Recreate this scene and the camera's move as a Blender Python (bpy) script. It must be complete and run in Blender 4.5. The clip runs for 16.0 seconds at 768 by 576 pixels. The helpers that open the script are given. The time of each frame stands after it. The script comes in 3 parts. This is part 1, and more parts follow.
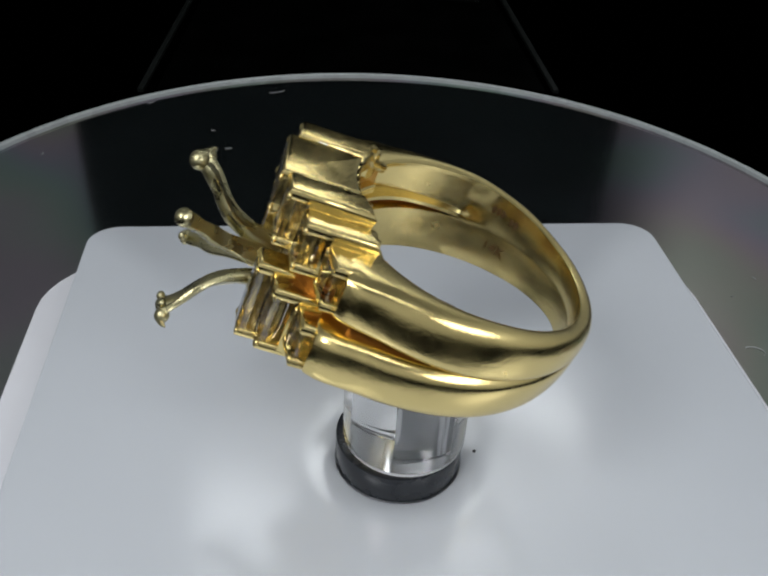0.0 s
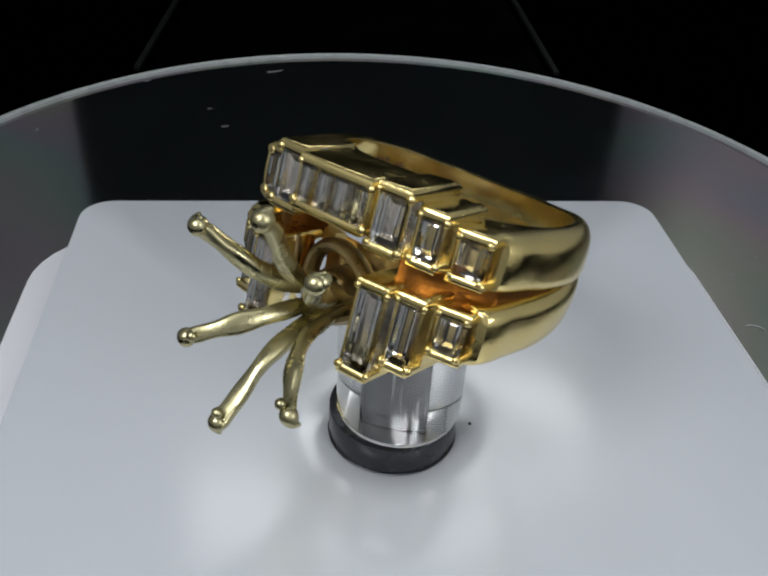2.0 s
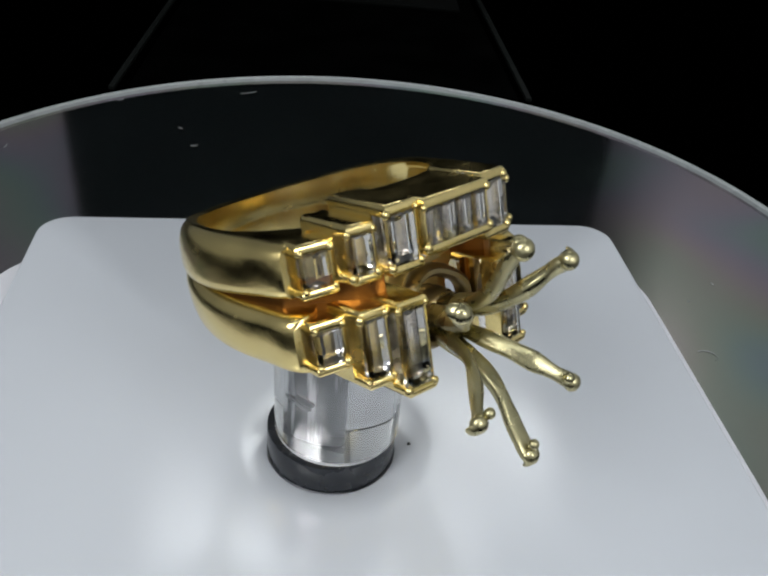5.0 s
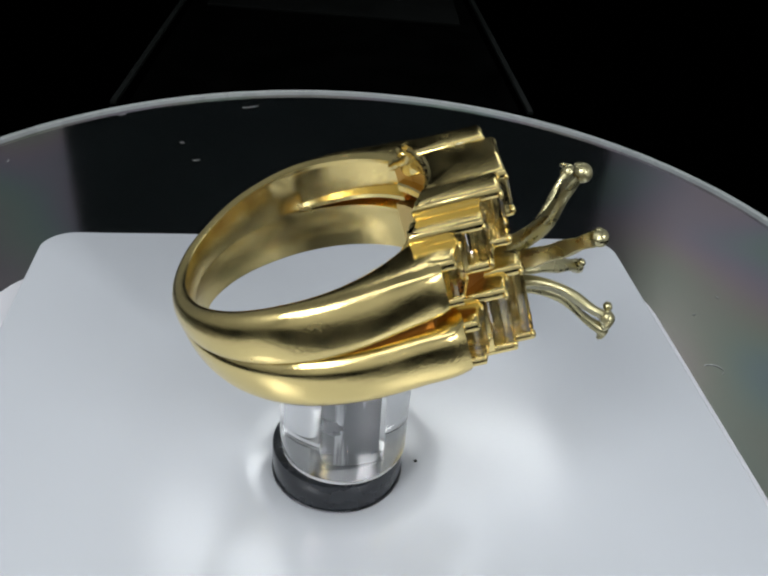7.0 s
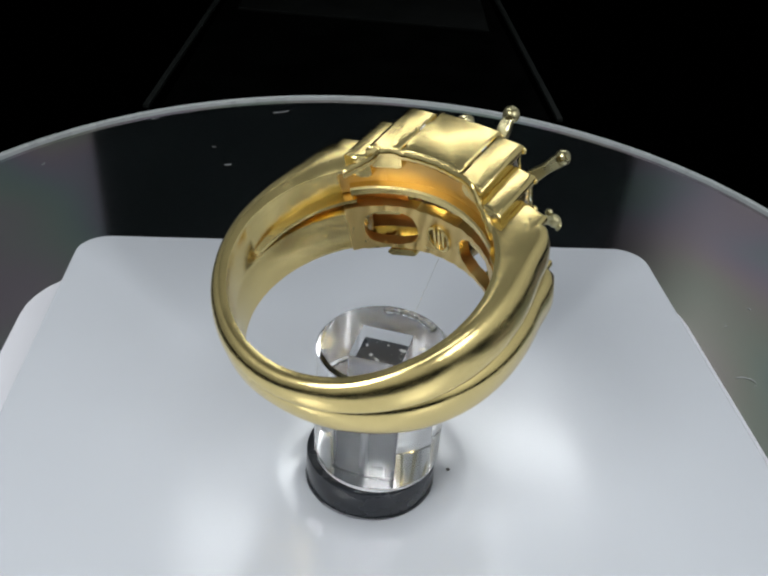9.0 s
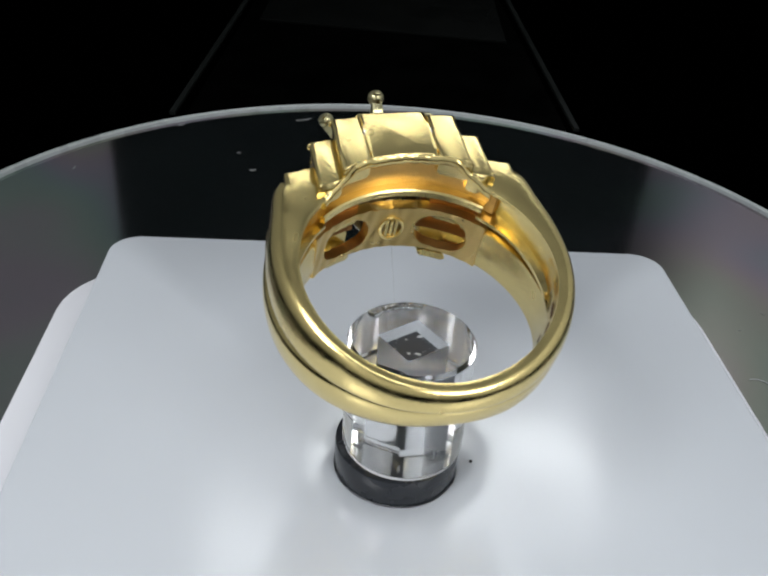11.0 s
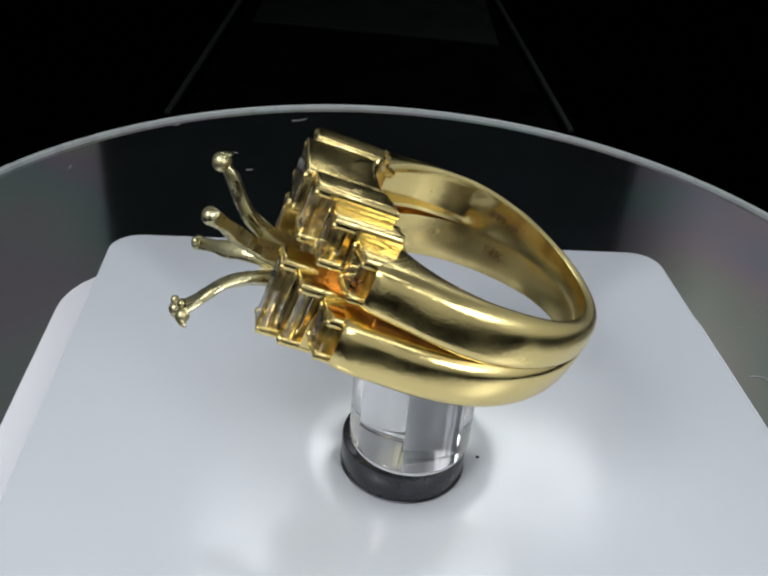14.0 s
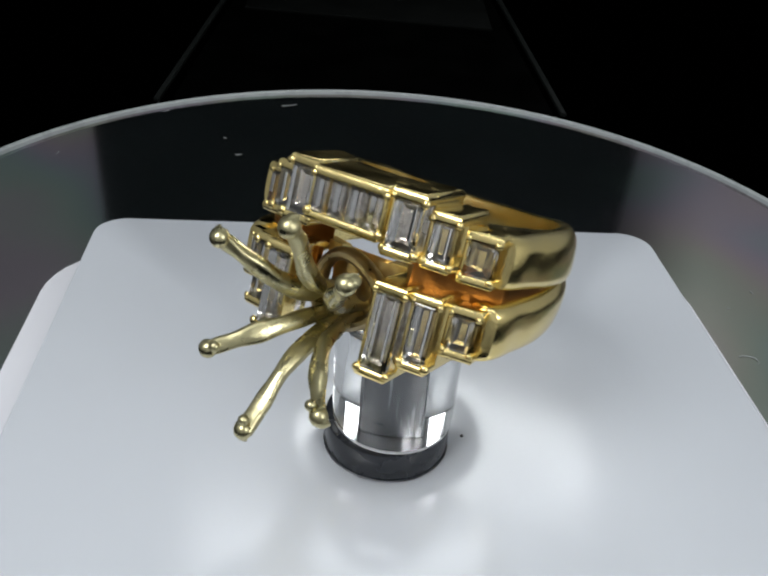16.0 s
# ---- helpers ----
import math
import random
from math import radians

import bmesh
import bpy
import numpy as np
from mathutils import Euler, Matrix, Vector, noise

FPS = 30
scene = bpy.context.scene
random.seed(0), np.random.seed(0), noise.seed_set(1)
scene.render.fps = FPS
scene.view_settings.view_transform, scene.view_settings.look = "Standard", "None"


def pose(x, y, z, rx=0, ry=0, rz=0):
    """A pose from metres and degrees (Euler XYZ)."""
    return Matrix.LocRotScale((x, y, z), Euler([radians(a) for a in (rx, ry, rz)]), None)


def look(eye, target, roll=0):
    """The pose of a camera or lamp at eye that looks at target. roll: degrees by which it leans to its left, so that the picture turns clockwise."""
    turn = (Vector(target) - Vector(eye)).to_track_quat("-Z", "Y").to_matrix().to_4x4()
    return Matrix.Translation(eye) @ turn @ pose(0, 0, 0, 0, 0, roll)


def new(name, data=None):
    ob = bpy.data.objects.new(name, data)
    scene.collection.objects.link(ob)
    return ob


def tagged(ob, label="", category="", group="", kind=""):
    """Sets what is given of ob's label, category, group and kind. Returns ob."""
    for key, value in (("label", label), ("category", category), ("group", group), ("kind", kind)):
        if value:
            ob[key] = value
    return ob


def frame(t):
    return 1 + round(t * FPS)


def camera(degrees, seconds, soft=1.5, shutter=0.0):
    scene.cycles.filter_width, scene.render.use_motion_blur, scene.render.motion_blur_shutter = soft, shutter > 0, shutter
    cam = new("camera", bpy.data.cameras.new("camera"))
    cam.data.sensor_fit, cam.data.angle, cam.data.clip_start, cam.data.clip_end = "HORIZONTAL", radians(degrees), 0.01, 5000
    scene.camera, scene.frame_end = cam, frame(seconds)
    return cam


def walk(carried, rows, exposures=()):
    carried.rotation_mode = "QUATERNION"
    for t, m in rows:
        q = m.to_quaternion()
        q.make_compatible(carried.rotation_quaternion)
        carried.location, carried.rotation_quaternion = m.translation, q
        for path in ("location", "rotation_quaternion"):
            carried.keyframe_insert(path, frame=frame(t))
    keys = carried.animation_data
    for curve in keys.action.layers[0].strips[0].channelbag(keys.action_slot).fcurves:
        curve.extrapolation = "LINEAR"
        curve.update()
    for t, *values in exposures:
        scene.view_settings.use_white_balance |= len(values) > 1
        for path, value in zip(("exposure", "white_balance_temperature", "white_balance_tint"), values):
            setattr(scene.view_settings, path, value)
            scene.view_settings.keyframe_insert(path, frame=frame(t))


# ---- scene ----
# ---- camera ----
FOV = 49.11
PATH = [
    (0.0, pose(-0.00196, -0.04908, 0.05168, 54.188, -2.864, 2.520)),
    (0.5, pose(-0.00158, -0.04949, 0.05082, 54.058, -2.857, 3.062)),
    (1.0, pose(-0.00204, -0.04924, 0.05009, 53.904, -2.940, 2.877)),
    (1.5, pose(-0.00145, -0.04927, 0.04981, 53.834, -3.213, 2.958)),
    (2.0, pose(-0.00143, -0.04933, 0.04942, 53.777, -3.150, 2.713)),
    (2.5, pose(-0.00015, -0.04963, 0.04969, 53.818, -3.393, 2.491)),
    (3.0, pose(-0.00011, -0.04962, 0.04943, 54.315, -3.128, 2.161)),
    (3.5, pose(0.00078, -0.04963, 0.04957, 54.360, -3.520, 2.335)),
    (6.0, pose(0.00351, -0.04945, 0.04959, 56.066, -4.169, 3.224)),
    (6.5, pose(0.00344, -0.04906, 0.04968, 56.145, -4.028, 3.335)),
    (7.0, pose(0.00257, -0.04907, 0.04954, 56.207, -3.887, 2.902)),
    (7.5, pose(0.00282, -0.04931, 0.04982, 56.202, -4.095, 3.196)),
    (8.0, pose(0.00164, -0.04962, 0.04990, 55.877, -3.921, 3.450)),
    (8.5, pose(0.00147, -0.04913, 0.05000, 56.014, -3.831, 3.999)),
    (11.0, pose(0.00010, -0.05233, 0.05067, 56.948, -3.897, 5.389)),
    (11.5, pose(0.00068, -0.05335, 0.05054, 56.949, -4.145, 5.424)),
    (12.0, pose(-0.00007, -0.05305, 0.05001, 56.560, -4.225, 5.190)),
    (12.5, pose(-0.00126, -0.05286, 0.05067, 57.250, -4.122, 5.290)),
    (13.0, pose(-0.00170, -0.05274, 0.05091, 57.502, -4.359, 4.929)),
    (13.5, pose(-0.00093, -0.05286, 0.05015, 57.314, -4.299, 5.186)),
    (14.0, pose(-0.00158, -0.05286, 0.04986, 57.348, -4.363, 4.530)),
    (14.5, pose(-0.00139, -0.05275, 0.04944, 57.158, -4.271, 4.778)),
    (15.0, pose(-0.00165, -0.05271, 0.04884, 57.401, -4.406, 4.289)),
    (15.5, pose(-0.00029, -0.05310, 0.04833, 57.614, -4.254, 5.018)),
    (16.0, pose(0.00011, -0.05286, 0.04859, 56.874, -3.995, 4.394)),
]
TURN = [
    (0.0, -91.82), (0.5, -78.59), (1.0, -65.33), (1.5, -52.16), (2.0, -38.78), (2.5, -25.53),
    (3.0, -12.32), (3.5, 0.66), (6.0, 64.92), (6.5, 78.12), (7.0, 91.51), (7.5, 104.53),
    (8.0, 117.46), (8.5, 130.19), (11.0, 195.53), (11.5, 208.43), (12.0, 221.44), (12.5, 234.53),
    (13.0, 247.73), (13.5, 260.83), (14.0, 274.08), (14.5, 287.40), (15.0, 301.18), (15.5, 314.99),
    (16.0, 328.98),
]
cam = camera(FOV, 16.0, soft=2.3)
walk(cam, PATH, [(0.0, -0.2), (3.5, -0.2), (6.0, 0.09), (16.0, 0.09)])

# ---- world, lamps ----
world = bpy.data.worlds.new("world")
scene.world = world
world.use_nodes = True
world.node_tree.nodes["Background"].inputs[0].default_value = (0.75, 0.85, 1.0, 1)
world.node_tree.nodes["Background"].inputs[1].default_value = 0.002


def area_lamp(name, eye, target, size, watts, colour, deep=0.0):
    data = bpy.data.lights.new(name, "AREA")
    data.shape, data.size, data.energy, data.color = ("RECTANGLE" if deep else "DISK"), size, watts, colour
    if deep:
        data.size_y = deep
    ob = new(name, data)
    ob.matrix_world = look(eye, target)
    return ob


# three unseen roof strips and two small lamps; third strip added to brighten wall_east
for x, y, long, watts in ((0.0, -0.09, 0.20, 0.1), (-0.03, 0.20, 0.17, 0.085), (0.07, 0.30, 0.13, 0.13)):
    area_lamp("lamp_roof", (x, y, 0.27), (x, y + 0.0001, 0.0), long, watts, (0.93, 0.98, 1.0), 0.04)
area_lamp("lamp_key", (-0.10, -0.12, 0.17), (-0.005, -0.01, 0.0), 0.09, 0.27, (0.97, 0.99, 1.0))
area_lamp("lamp_side", (0.115, -0.13, 0.13), (0.0, 0.0, 0.005), 0.08, 0.125, (0.95, 0.97, 1.0))

# ---- materials ----


def material(name, colour, rough=0.5, metal=0.0, **more):
    m = bpy.data.materials.new(name)
    m.use_nodes = True
    b = m.node_tree.nodes["Principled BSDF"]
    b.inputs["Base Color"].default_value = (*colour, 1)
    b.inputs["Roughness"].default_value = rough
    b.inputs["Metallic"].default_value = metal
    for key, value in more.items():
        b.inputs[key.replace("_", " ")].default_value = value
    return m


def vary(m, scale, low, high, colour_amount=0.0, bump=0.0, fine=4.0, stretch=(1, 1, 1)):
    """Roughness from low to high over soft patches, with some colour change and fine relief."""
    nt = m.node_tree
    b = nt.nodes["Principled BSDF"]
    co = nt.nodes.new("ShaderNodeTexCoord")
    mp = nt.nodes.new("ShaderNodeMapping")
    mp.inputs["Scale"].default_value = stretch
    nt.links.new(co.outputs["Object"], mp.inputs["Vector"])
    n1 = nt.nodes.new("ShaderNodeTexNoise")
    n1.inputs["Scale"].default_value, n1.inputs["Detail"].default_value = scale, 5
    n2 = nt.nodes.new("ShaderNodeTexNoise")
    n2.inputs["Scale"].default_value, n2.inputs["Detail"].default_value = scale * fine, 3
    for n in (n1, n2):
        nt.links.new(mp.outputs["Vector"], n.inputs["Vector"])
    r = nt.nodes.new("ShaderNodeMapRange")
    r.inputs["From Min"].default_value, r.inputs["From Max"].default_value = 0.3, 0.7
    r.inputs["To Min"].default_value, r.inputs["To Max"].default_value = low, high
    nt.links.new(n1.outputs["Fac"], r.inputs["Value"])
    nt.links.new(r.outputs["Result"], b.inputs["Roughness"])
    if colour_amount:
        base = b.inputs["Base Color"].default_value[:]
        mix = nt.nodes.new("ShaderNodeMix")
        mix.data_type = "RGBA"
        mix.inputs["A"].default_value = [c * (1 - colour_amount) for c in base[:3]] + [1]
        mix.inputs["B"].default_value = [min(1, c * (1 + colour_amount)) for c in base[:3]] + [1]
        nt.links.new(n1.outputs["Fac"], mix.inputs["Factor"])
        nt.links.new(mix.outputs["Result"], b.inputs["Base Color"])
    if bump:
        bp = nt.nodes.new("ShaderNodeBump")
        bp.inputs["Strength"].default_value, bp.inputs["Distance"].default_value = bump, 0.00005
        nt.links.new(n2.outputs["Fac"], bp.inputs["Height"])
        nt.links.new(bp.outputs["Normal"], b.inputs["Normal"])
    return m


GOLD = vary(material("yellow_gold", (0.83, 0.665, 0.285), 0.17, 1.0), 420, 0.15, 0.28, 0.07, 0.28, 9)
SATIN_GOLD = vary(material("satin_gold", (0.77, 0.57, 0.23), 0.3, 1.0), 700, 0.26, 0.4, 0.1, 0.5, 5)
CAST_GOLD = vary(material("cast_gold", (0.72, 0.45, 0.15), 0.36, 1.0), 900, 0.32, 0.5, 0.12, 0.5, 4)
WHITE_GOLD = vary(material("white_gold", (0.48, 0.435, 0.25), 0.17, 1.0), 700, 0.18, 0.4, 0.2, 0.4, 5)
# darker gold for the hoop and cup at the foot of the claws
DARK_GOLD = vary(material("dark_gold", (0.34, 0.27, 0.15), 0.3, 1.0), 700, 0.25, 0.5, 0.3, 0.6, 4)
# dark orange stands in for gold reflecting itself in shaded recesses
RECESS_GOLD = vary(material("recess_shade_gold", (0.27, 0.115, 0.03), 0.36, 1.0), 900, 0.26, 0.46, 0.2, 0.6, 4)
# near-white metal added behind the stones to brighten them
STONE_REFLECTOR = vary(material("pale_stone_reflector", (0.93, 0.89, 0.84), 0.22, 1.0), 900, 0.12, 0.35, 0.06, 0.4, 4)
DIAMOND = material("diamond", (0.99, 0.965, 0.94), 0.0, 0.0, IOR=2.0, Transmission_Weight=1.0)
ACRYLIC = material("clear_acrylic", (0.985, 0.99, 0.99), 0.05, 0.0, IOR=1.49, Transmission_Weight=1.0)
GLUE = vary(material("clear_glue", (0.97, 0.98, 0.98), 0.06, 0.0, IOR=1.47, Transmission_Weight=1.0), 900, 0.02, 0.15, 0, 0.3)
SPINDLE = vary(material("dark_spindle", (0.014, 0.016, 0.02), 0.25), 600, 0.15, 0.35, 0.3, 0.05)
SEAM_SHADE = material("grey_seam_shade", (0.2, 0.2, 0.225), 0.6)
SHAFT = vary(material("grey_shaft", (0.05, 0.055, 0.065), 0.35), 400, 0.25, 0.5, 0.4, 0.1)
scratch = SHAFT.node_tree.nodes.new("ShaderNodeTexNoise")
scratch.inputs["Scale"].default_value, scratch.inputs["Detail"].default_value = 1500, 3
along = SHAFT.node_tree.nodes.new("ShaderNodeMapping")
along.inputs["Scale"].default_value = (1, 1, 0.06)
where = SHAFT.node_tree.nodes.new("ShaderNodeTexCoord")
SHAFT.node_tree.links.new(where.outputs["Object"], along.inputs["Vector"])
SHAFT.node_tree.links.new(along.outputs["Vector"], scratch.inputs["Vector"])
lines = SHAFT.node_tree.nodes.new("ShaderNodeMapRange")
lines.inputs["From Min"].default_value, lines.inputs["From Max"].default_value = 0.60, 0.68
SHAFT.node_tree.links.new(scratch.outputs["Fac"], lines.inputs["Value"])
worn = SHAFT.node_tree.nodes.new("ShaderNodeMix")
worn.data_type = "RGBA"
worn.inputs["A"].default_value, worn.inputs["B"].default_value = (0.05, 0.055, 0.065, 1), (0.55, 0.57, 0.6, 1)
SHAFT.node_tree.links.new(lines.outputs["Result"], worn.inputs["Factor"])
SHAFT.node_tree.links.new(worn.outputs["Result"], SHAFT.node_tree.nodes["Principled BSDF"].inputs["Base Color"])
PLATE = vary(material("white_plate", (0.61, 0.635, 0.68), 0.21, 0.0, IOR=2.0), 60, 0.18, 0.24, 0.02, 0.02)
UNDERPLATE = vary(material("white_underplate", (0.74, 0.74, 0.78), 0.4), 60, 0.3, 0.5, 0.02)
DISC = vary(material("dark_glass", (0.009, 0.0115, 0.012), 0.06, 0.0, IOR=1.8, Coat_Weight=1.0, Coat_IOR=3.3, Coat_Roughness=0.09), 80, 0.06, 0.14, 0.3)
RIM = vary(material("frosted_rim", (0.28, 0.30, 0.30), 0.3), 200, 0.15, 0.45, 0.15)
BLACK = vary(material("black_cloth", (0.00012, 0.00012, 0.00012), 0.9, 0.0, Specular_IOR_Level=0.0), 200, 0.8, 0.95, 0.4, 0.3)
BOX = vary(material("black_box", (0.0003, 0.00035, 0.0003), 0.5, 0.0, Specular_IOR_Level=0.01), 120, 0.3, 0.5, 0.3)
EDGE = vary(material("grey_edge", (0.006, 0.007, 0.0065), 0.5, 0.0, Specular_IOR_Level=0.05), 120, 0.3, 0.5, 0.3)
PANEL = vary(material("dull_black_panel", (0.0018, 0.0021, 0.0019), 0.5, 0.0, Specular_IOR_Level=0.02), 150, 0.4, 0.6, 0.3)
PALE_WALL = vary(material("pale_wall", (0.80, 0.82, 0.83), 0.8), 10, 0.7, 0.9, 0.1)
# darker than PALE_WALL only to dim the reflection on the disc's left
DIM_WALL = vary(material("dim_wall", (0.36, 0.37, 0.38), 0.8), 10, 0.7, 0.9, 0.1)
film = DISC.node_tree.nodes.new("ShaderNodeTexNoise")
film.inputs["Scale"].default_value, film.inputs["Detail"].default_value = 16, 2
coords = DISC.node_tree.nodes.new("ShaderNodeTexCoord")
DISC.node_tree.links.new(coords.outputs["Object"], film.inputs["Vector"])
depth = DISC.node_tree.nodes.new("ShaderNodeMapRange")
depth.inputs["From Min"].default_value, depth.inputs["From Max"].default_value = 0.25, 0.75
depth.inputs["To Min"].default_value, depth.inputs["To Max"].default_value = 250, 900
DISC.node_tree.links.new(film.outputs["Fac"], depth.inputs["Value"])
DISC.node_tree.links.new(depth.outputs["Result"], DISC.node_tree.nodes["Principled BSDF"].inputs["Thin Film Thickness"])
DISC.node_tree.nodes["Principled BSDF"].inputs["Thin Film IOR"].default_value = 1.45
GREY_WALL = vary(material("grey_wall", (0.68, 0.69, 0.70), 0.8), 10, 0.7, 0.9, 0.1)
LINT = material("pale_lint", (0.34, 0.35, 0.35), 0.8)
DARK_SPECK = material("dust", (0.02, 0.02, 0.02), 0.8)
INK = material("stamped_mark", (0.10, 0.055, 0.02), 0.5, 0.6)

# ---- units of the plan ----
S = 0.00125
TILT, YAW = radians(18), radians(4.1)
AX = Vector((math.cos(YAW), math.sin(YAW), 0))
AH = Vector((math.sin(YAW) * math.cos(TILT), -math.cos(YAW) * math.cos(TILT), math.sin(TILT)))
AN = Vector((-math.sin(YAW) * math.sin(TILT), math.cos(YAW) * math.sin(TILT), math.cos(TILT)))
RING = Matrix.Identity(4)
for i in range(3):
    RING[i][0], RING[i][1], RING[i][2] = AX[i] * S * 1.013, AH[i] * S * 1.013, AN[i] * S * 1.013
FLAT = Matrix.Diagonal((S, S, S, 1))
# plate frame: turned a little against the lens
TURNED = Matrix.Rotation(radians(7.96), 4, "Z") @ FLAT


def part(name, bm, mat, parent=None, label="", space=None, smooth=True):
    if space is not None:
        bm.transform(space)
    bmesh.ops.recalc_face_normals(bm, faces=bm.faces)
    me = bpy.data.meshes.new(name)
    bm.to_mesh(me)
    bm.free()
    me.materials.append(mat)
    for p in me.polygons:
        p.use_smooth = smooth
    if smooth:
        me.set_sharp_from_angle(angle=radians(38))
    ob = new(name, me)
    ob.parent = parent
    if label:
        ob["label"] = label
    return ob


def box(bm, lo, hi, bevel=0.0, turn=None):
    """A bevelled box from corner to corner; turn: (angle about the third axis, pivot)."""
    b = bmesh.new()
    bmesh.ops.create_cube(b, size=1)
    for v in b.verts:
        v.co = Vector([lo[i] + (v.co[i] + 0.5) * (hi[i] - lo[i]) for i in range(3)])
    if bevel:
        bmesh.ops.bevel(b, geom=b.edges[:], offset=bevel, segments=3, affect="EDGES", profile=0.5)
    if turn:
        b.transform(Matrix.Translation(turn[1]) @ Matrix.Rotation(turn[0], 4, "Z") @ Matrix.Translation(-Vector(turn[1])))
    join(bm, b)


def join(bm, b):
    me = bpy.data.meshes.new("tmp")
    b.to_mesh(me)
    b.free()
    bm.from_mesh(me)
    bpy.data.meshes.remove(me)


def ball(bm, centre, r, sub=2, squash=(1, 1, 1)):
    b = bmesh.new()
    bmesh.ops.create_icosphere(b, subdivisions=sub, radius=r)
    for v in b.verts:
        v.co = Vector([centre[i] + v.co[i] * squash[i] for i in range(3)])
    join(bm, b)


def loft(bm, sections, closed=False, caps=True):
    """Joins rings of points of equal count."""
    rings = [[bm.verts.new(p) for p in s] for s in sections]
    n = len(rings[0])
    pairs = list(zip(rings, rings[1:])) + ([(rings[-1], rings[0])] if closed else [])
    for a, b in pairs:
        for i in range(n):
            bm.faces.new((a[i], a[(i + 1) % n], b[(i + 1) % n], b[i]))
    if caps and not closed:
        bm.faces.new(rings[0][::-1])
        bm.faces.new(rings[-1])


def between(table, x):
    """Smooth monotone curve through a table of (x, value)."""
    xs, ys = [p[0] for p in table], [p[1] for p in table]
    n = len(xs)
    d = [(ys[i + 1] - ys[i]) / (xs[i + 1] - xs[i]) for i in range(n - 1)]
    m = [d[0]] + [0.0 if d[i - 1] * d[i] <= 0 else 2 * d[i - 1] * d[i] / (d[i - 1] + d[i]) for i in range(1, n - 1)] + [0.0]
    x = min(max(x, xs[0]), xs[-1])
    i = max(j for j in range(n - 1) if xs[j] <= x)
    h = xs[i + 1] - xs[i]
    t = (x - xs[i]) / h
    return ((1 + 2 * t) * ys[i] + t * h * m[i]) * (1 - t) ** 2 + ((3 - 2 * t) * ys[i + 1] + (t - 1) * h * m[i + 1]) * t ** 2


def prism(bm, outline, z0, z1, bevel=0.0):
    b = bmesh.new()
    f = b.faces.new([b.verts.new((x, y, z0)) for x, y in outline])
    r = bmesh.ops.extrude_face_region(b, geom=[f])
    for v in [g for g in r["geom"] if isinstance(g, bmesh.types.BMVert)]:
        v.co.z = z1
    if bevel:
        es = [e for e in b.edges if abs(e.verts[0].co.z - e.verts[1].co.z) < 1e-6]
        bmesh.ops.bevel(b, geom=es, offset=bevel, segments=2, affect="EDGES", profile=0.5)
    join(bm, b)


def rounded(x0, y0, x1, y1, r, n=8):
    pts = []
    for cx, cy, a0 in ((x1 - r, y1 - r, 0), (x0 + r, y1 - r, 90), (x0 + r, y0 + r, 180), (x1 - r, y0 + r, 270)):
        for i in range(n + 1):
            a = radians(a0 + 90 * i / n)
            pts.append((cx + r * math.cos(a), cy + r * math.sin(a)))
    return pts


def circle(cx, cy, r, n=64):
    return [(cx + r * math.cos(2 * math.pi * i / n), cy + r * math.sin(2 * math.pi * i / n)) for i in range(n)]


# ---- the setting ----


def table_and_walls():
    bm = bmesh.new()
    box(bm, (-0.6, -0.5, -0.02), (0.6, 1.2, -0.0098))
    tagged(part("ground", bm, BLACK, smooth=False), "black cloth covered table top under everything", "table", kind="structure")
    for lo, hi, name in (((-0.6, 1.2, -0.02), (0.6, 1.22, 0.8), "wall_back"), ((-0.6, -0.52, -0.02), (0.6, -0.5, 0.8), "wall_front"),
                         ((-0.62, -0.5, -0.02), (-0.6, 1.2, 0.8), "wall_far_west"), ((0.6, -0.5, -0.02), (0.62, 1.2, 0.8), "wall_far_east")):
        bm = bmesh.new()
        box(bm, lo, hi)
        tagged(part(name, bm, BLACK, smooth=False), "plain black backdrop around the display", "backdrop", kind="structure")
    # unseen side walls, added as reflections in the disc; the west one is dimmer
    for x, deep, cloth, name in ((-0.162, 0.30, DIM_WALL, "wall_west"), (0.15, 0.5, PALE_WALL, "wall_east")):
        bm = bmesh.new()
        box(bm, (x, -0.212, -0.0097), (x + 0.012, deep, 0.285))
        tagged(part(name, bm, cloth, smooth=False), "plain unseen side wall added for the reflections in the disc", "wall", kind="structure")
    # out of view: bounces light onto gold and stones facing the camera
    bm = bmesh.new()
    box(bm, (-0.15, -0.212, -0.0097), (0.15, -0.2, 0.285))
    tagged(part("wall_front_fill", bm, GREY_WALL, smooth=False), "plain grey unseen front wall added to brighten the gold", "wall", kind="structure")
    # unseen roof, its grey chosen for what the gold tops reflect
    bm = bmesh.new()
    box(bm, (-0.15, -0.2, 0.275), (0.15, 0.34, 0.285))
    tagged(part("ceiling", bm, GREY_WALL, smooth=False), "plain grey unseen roof added above the lamps", "ceiling", kind="structure")


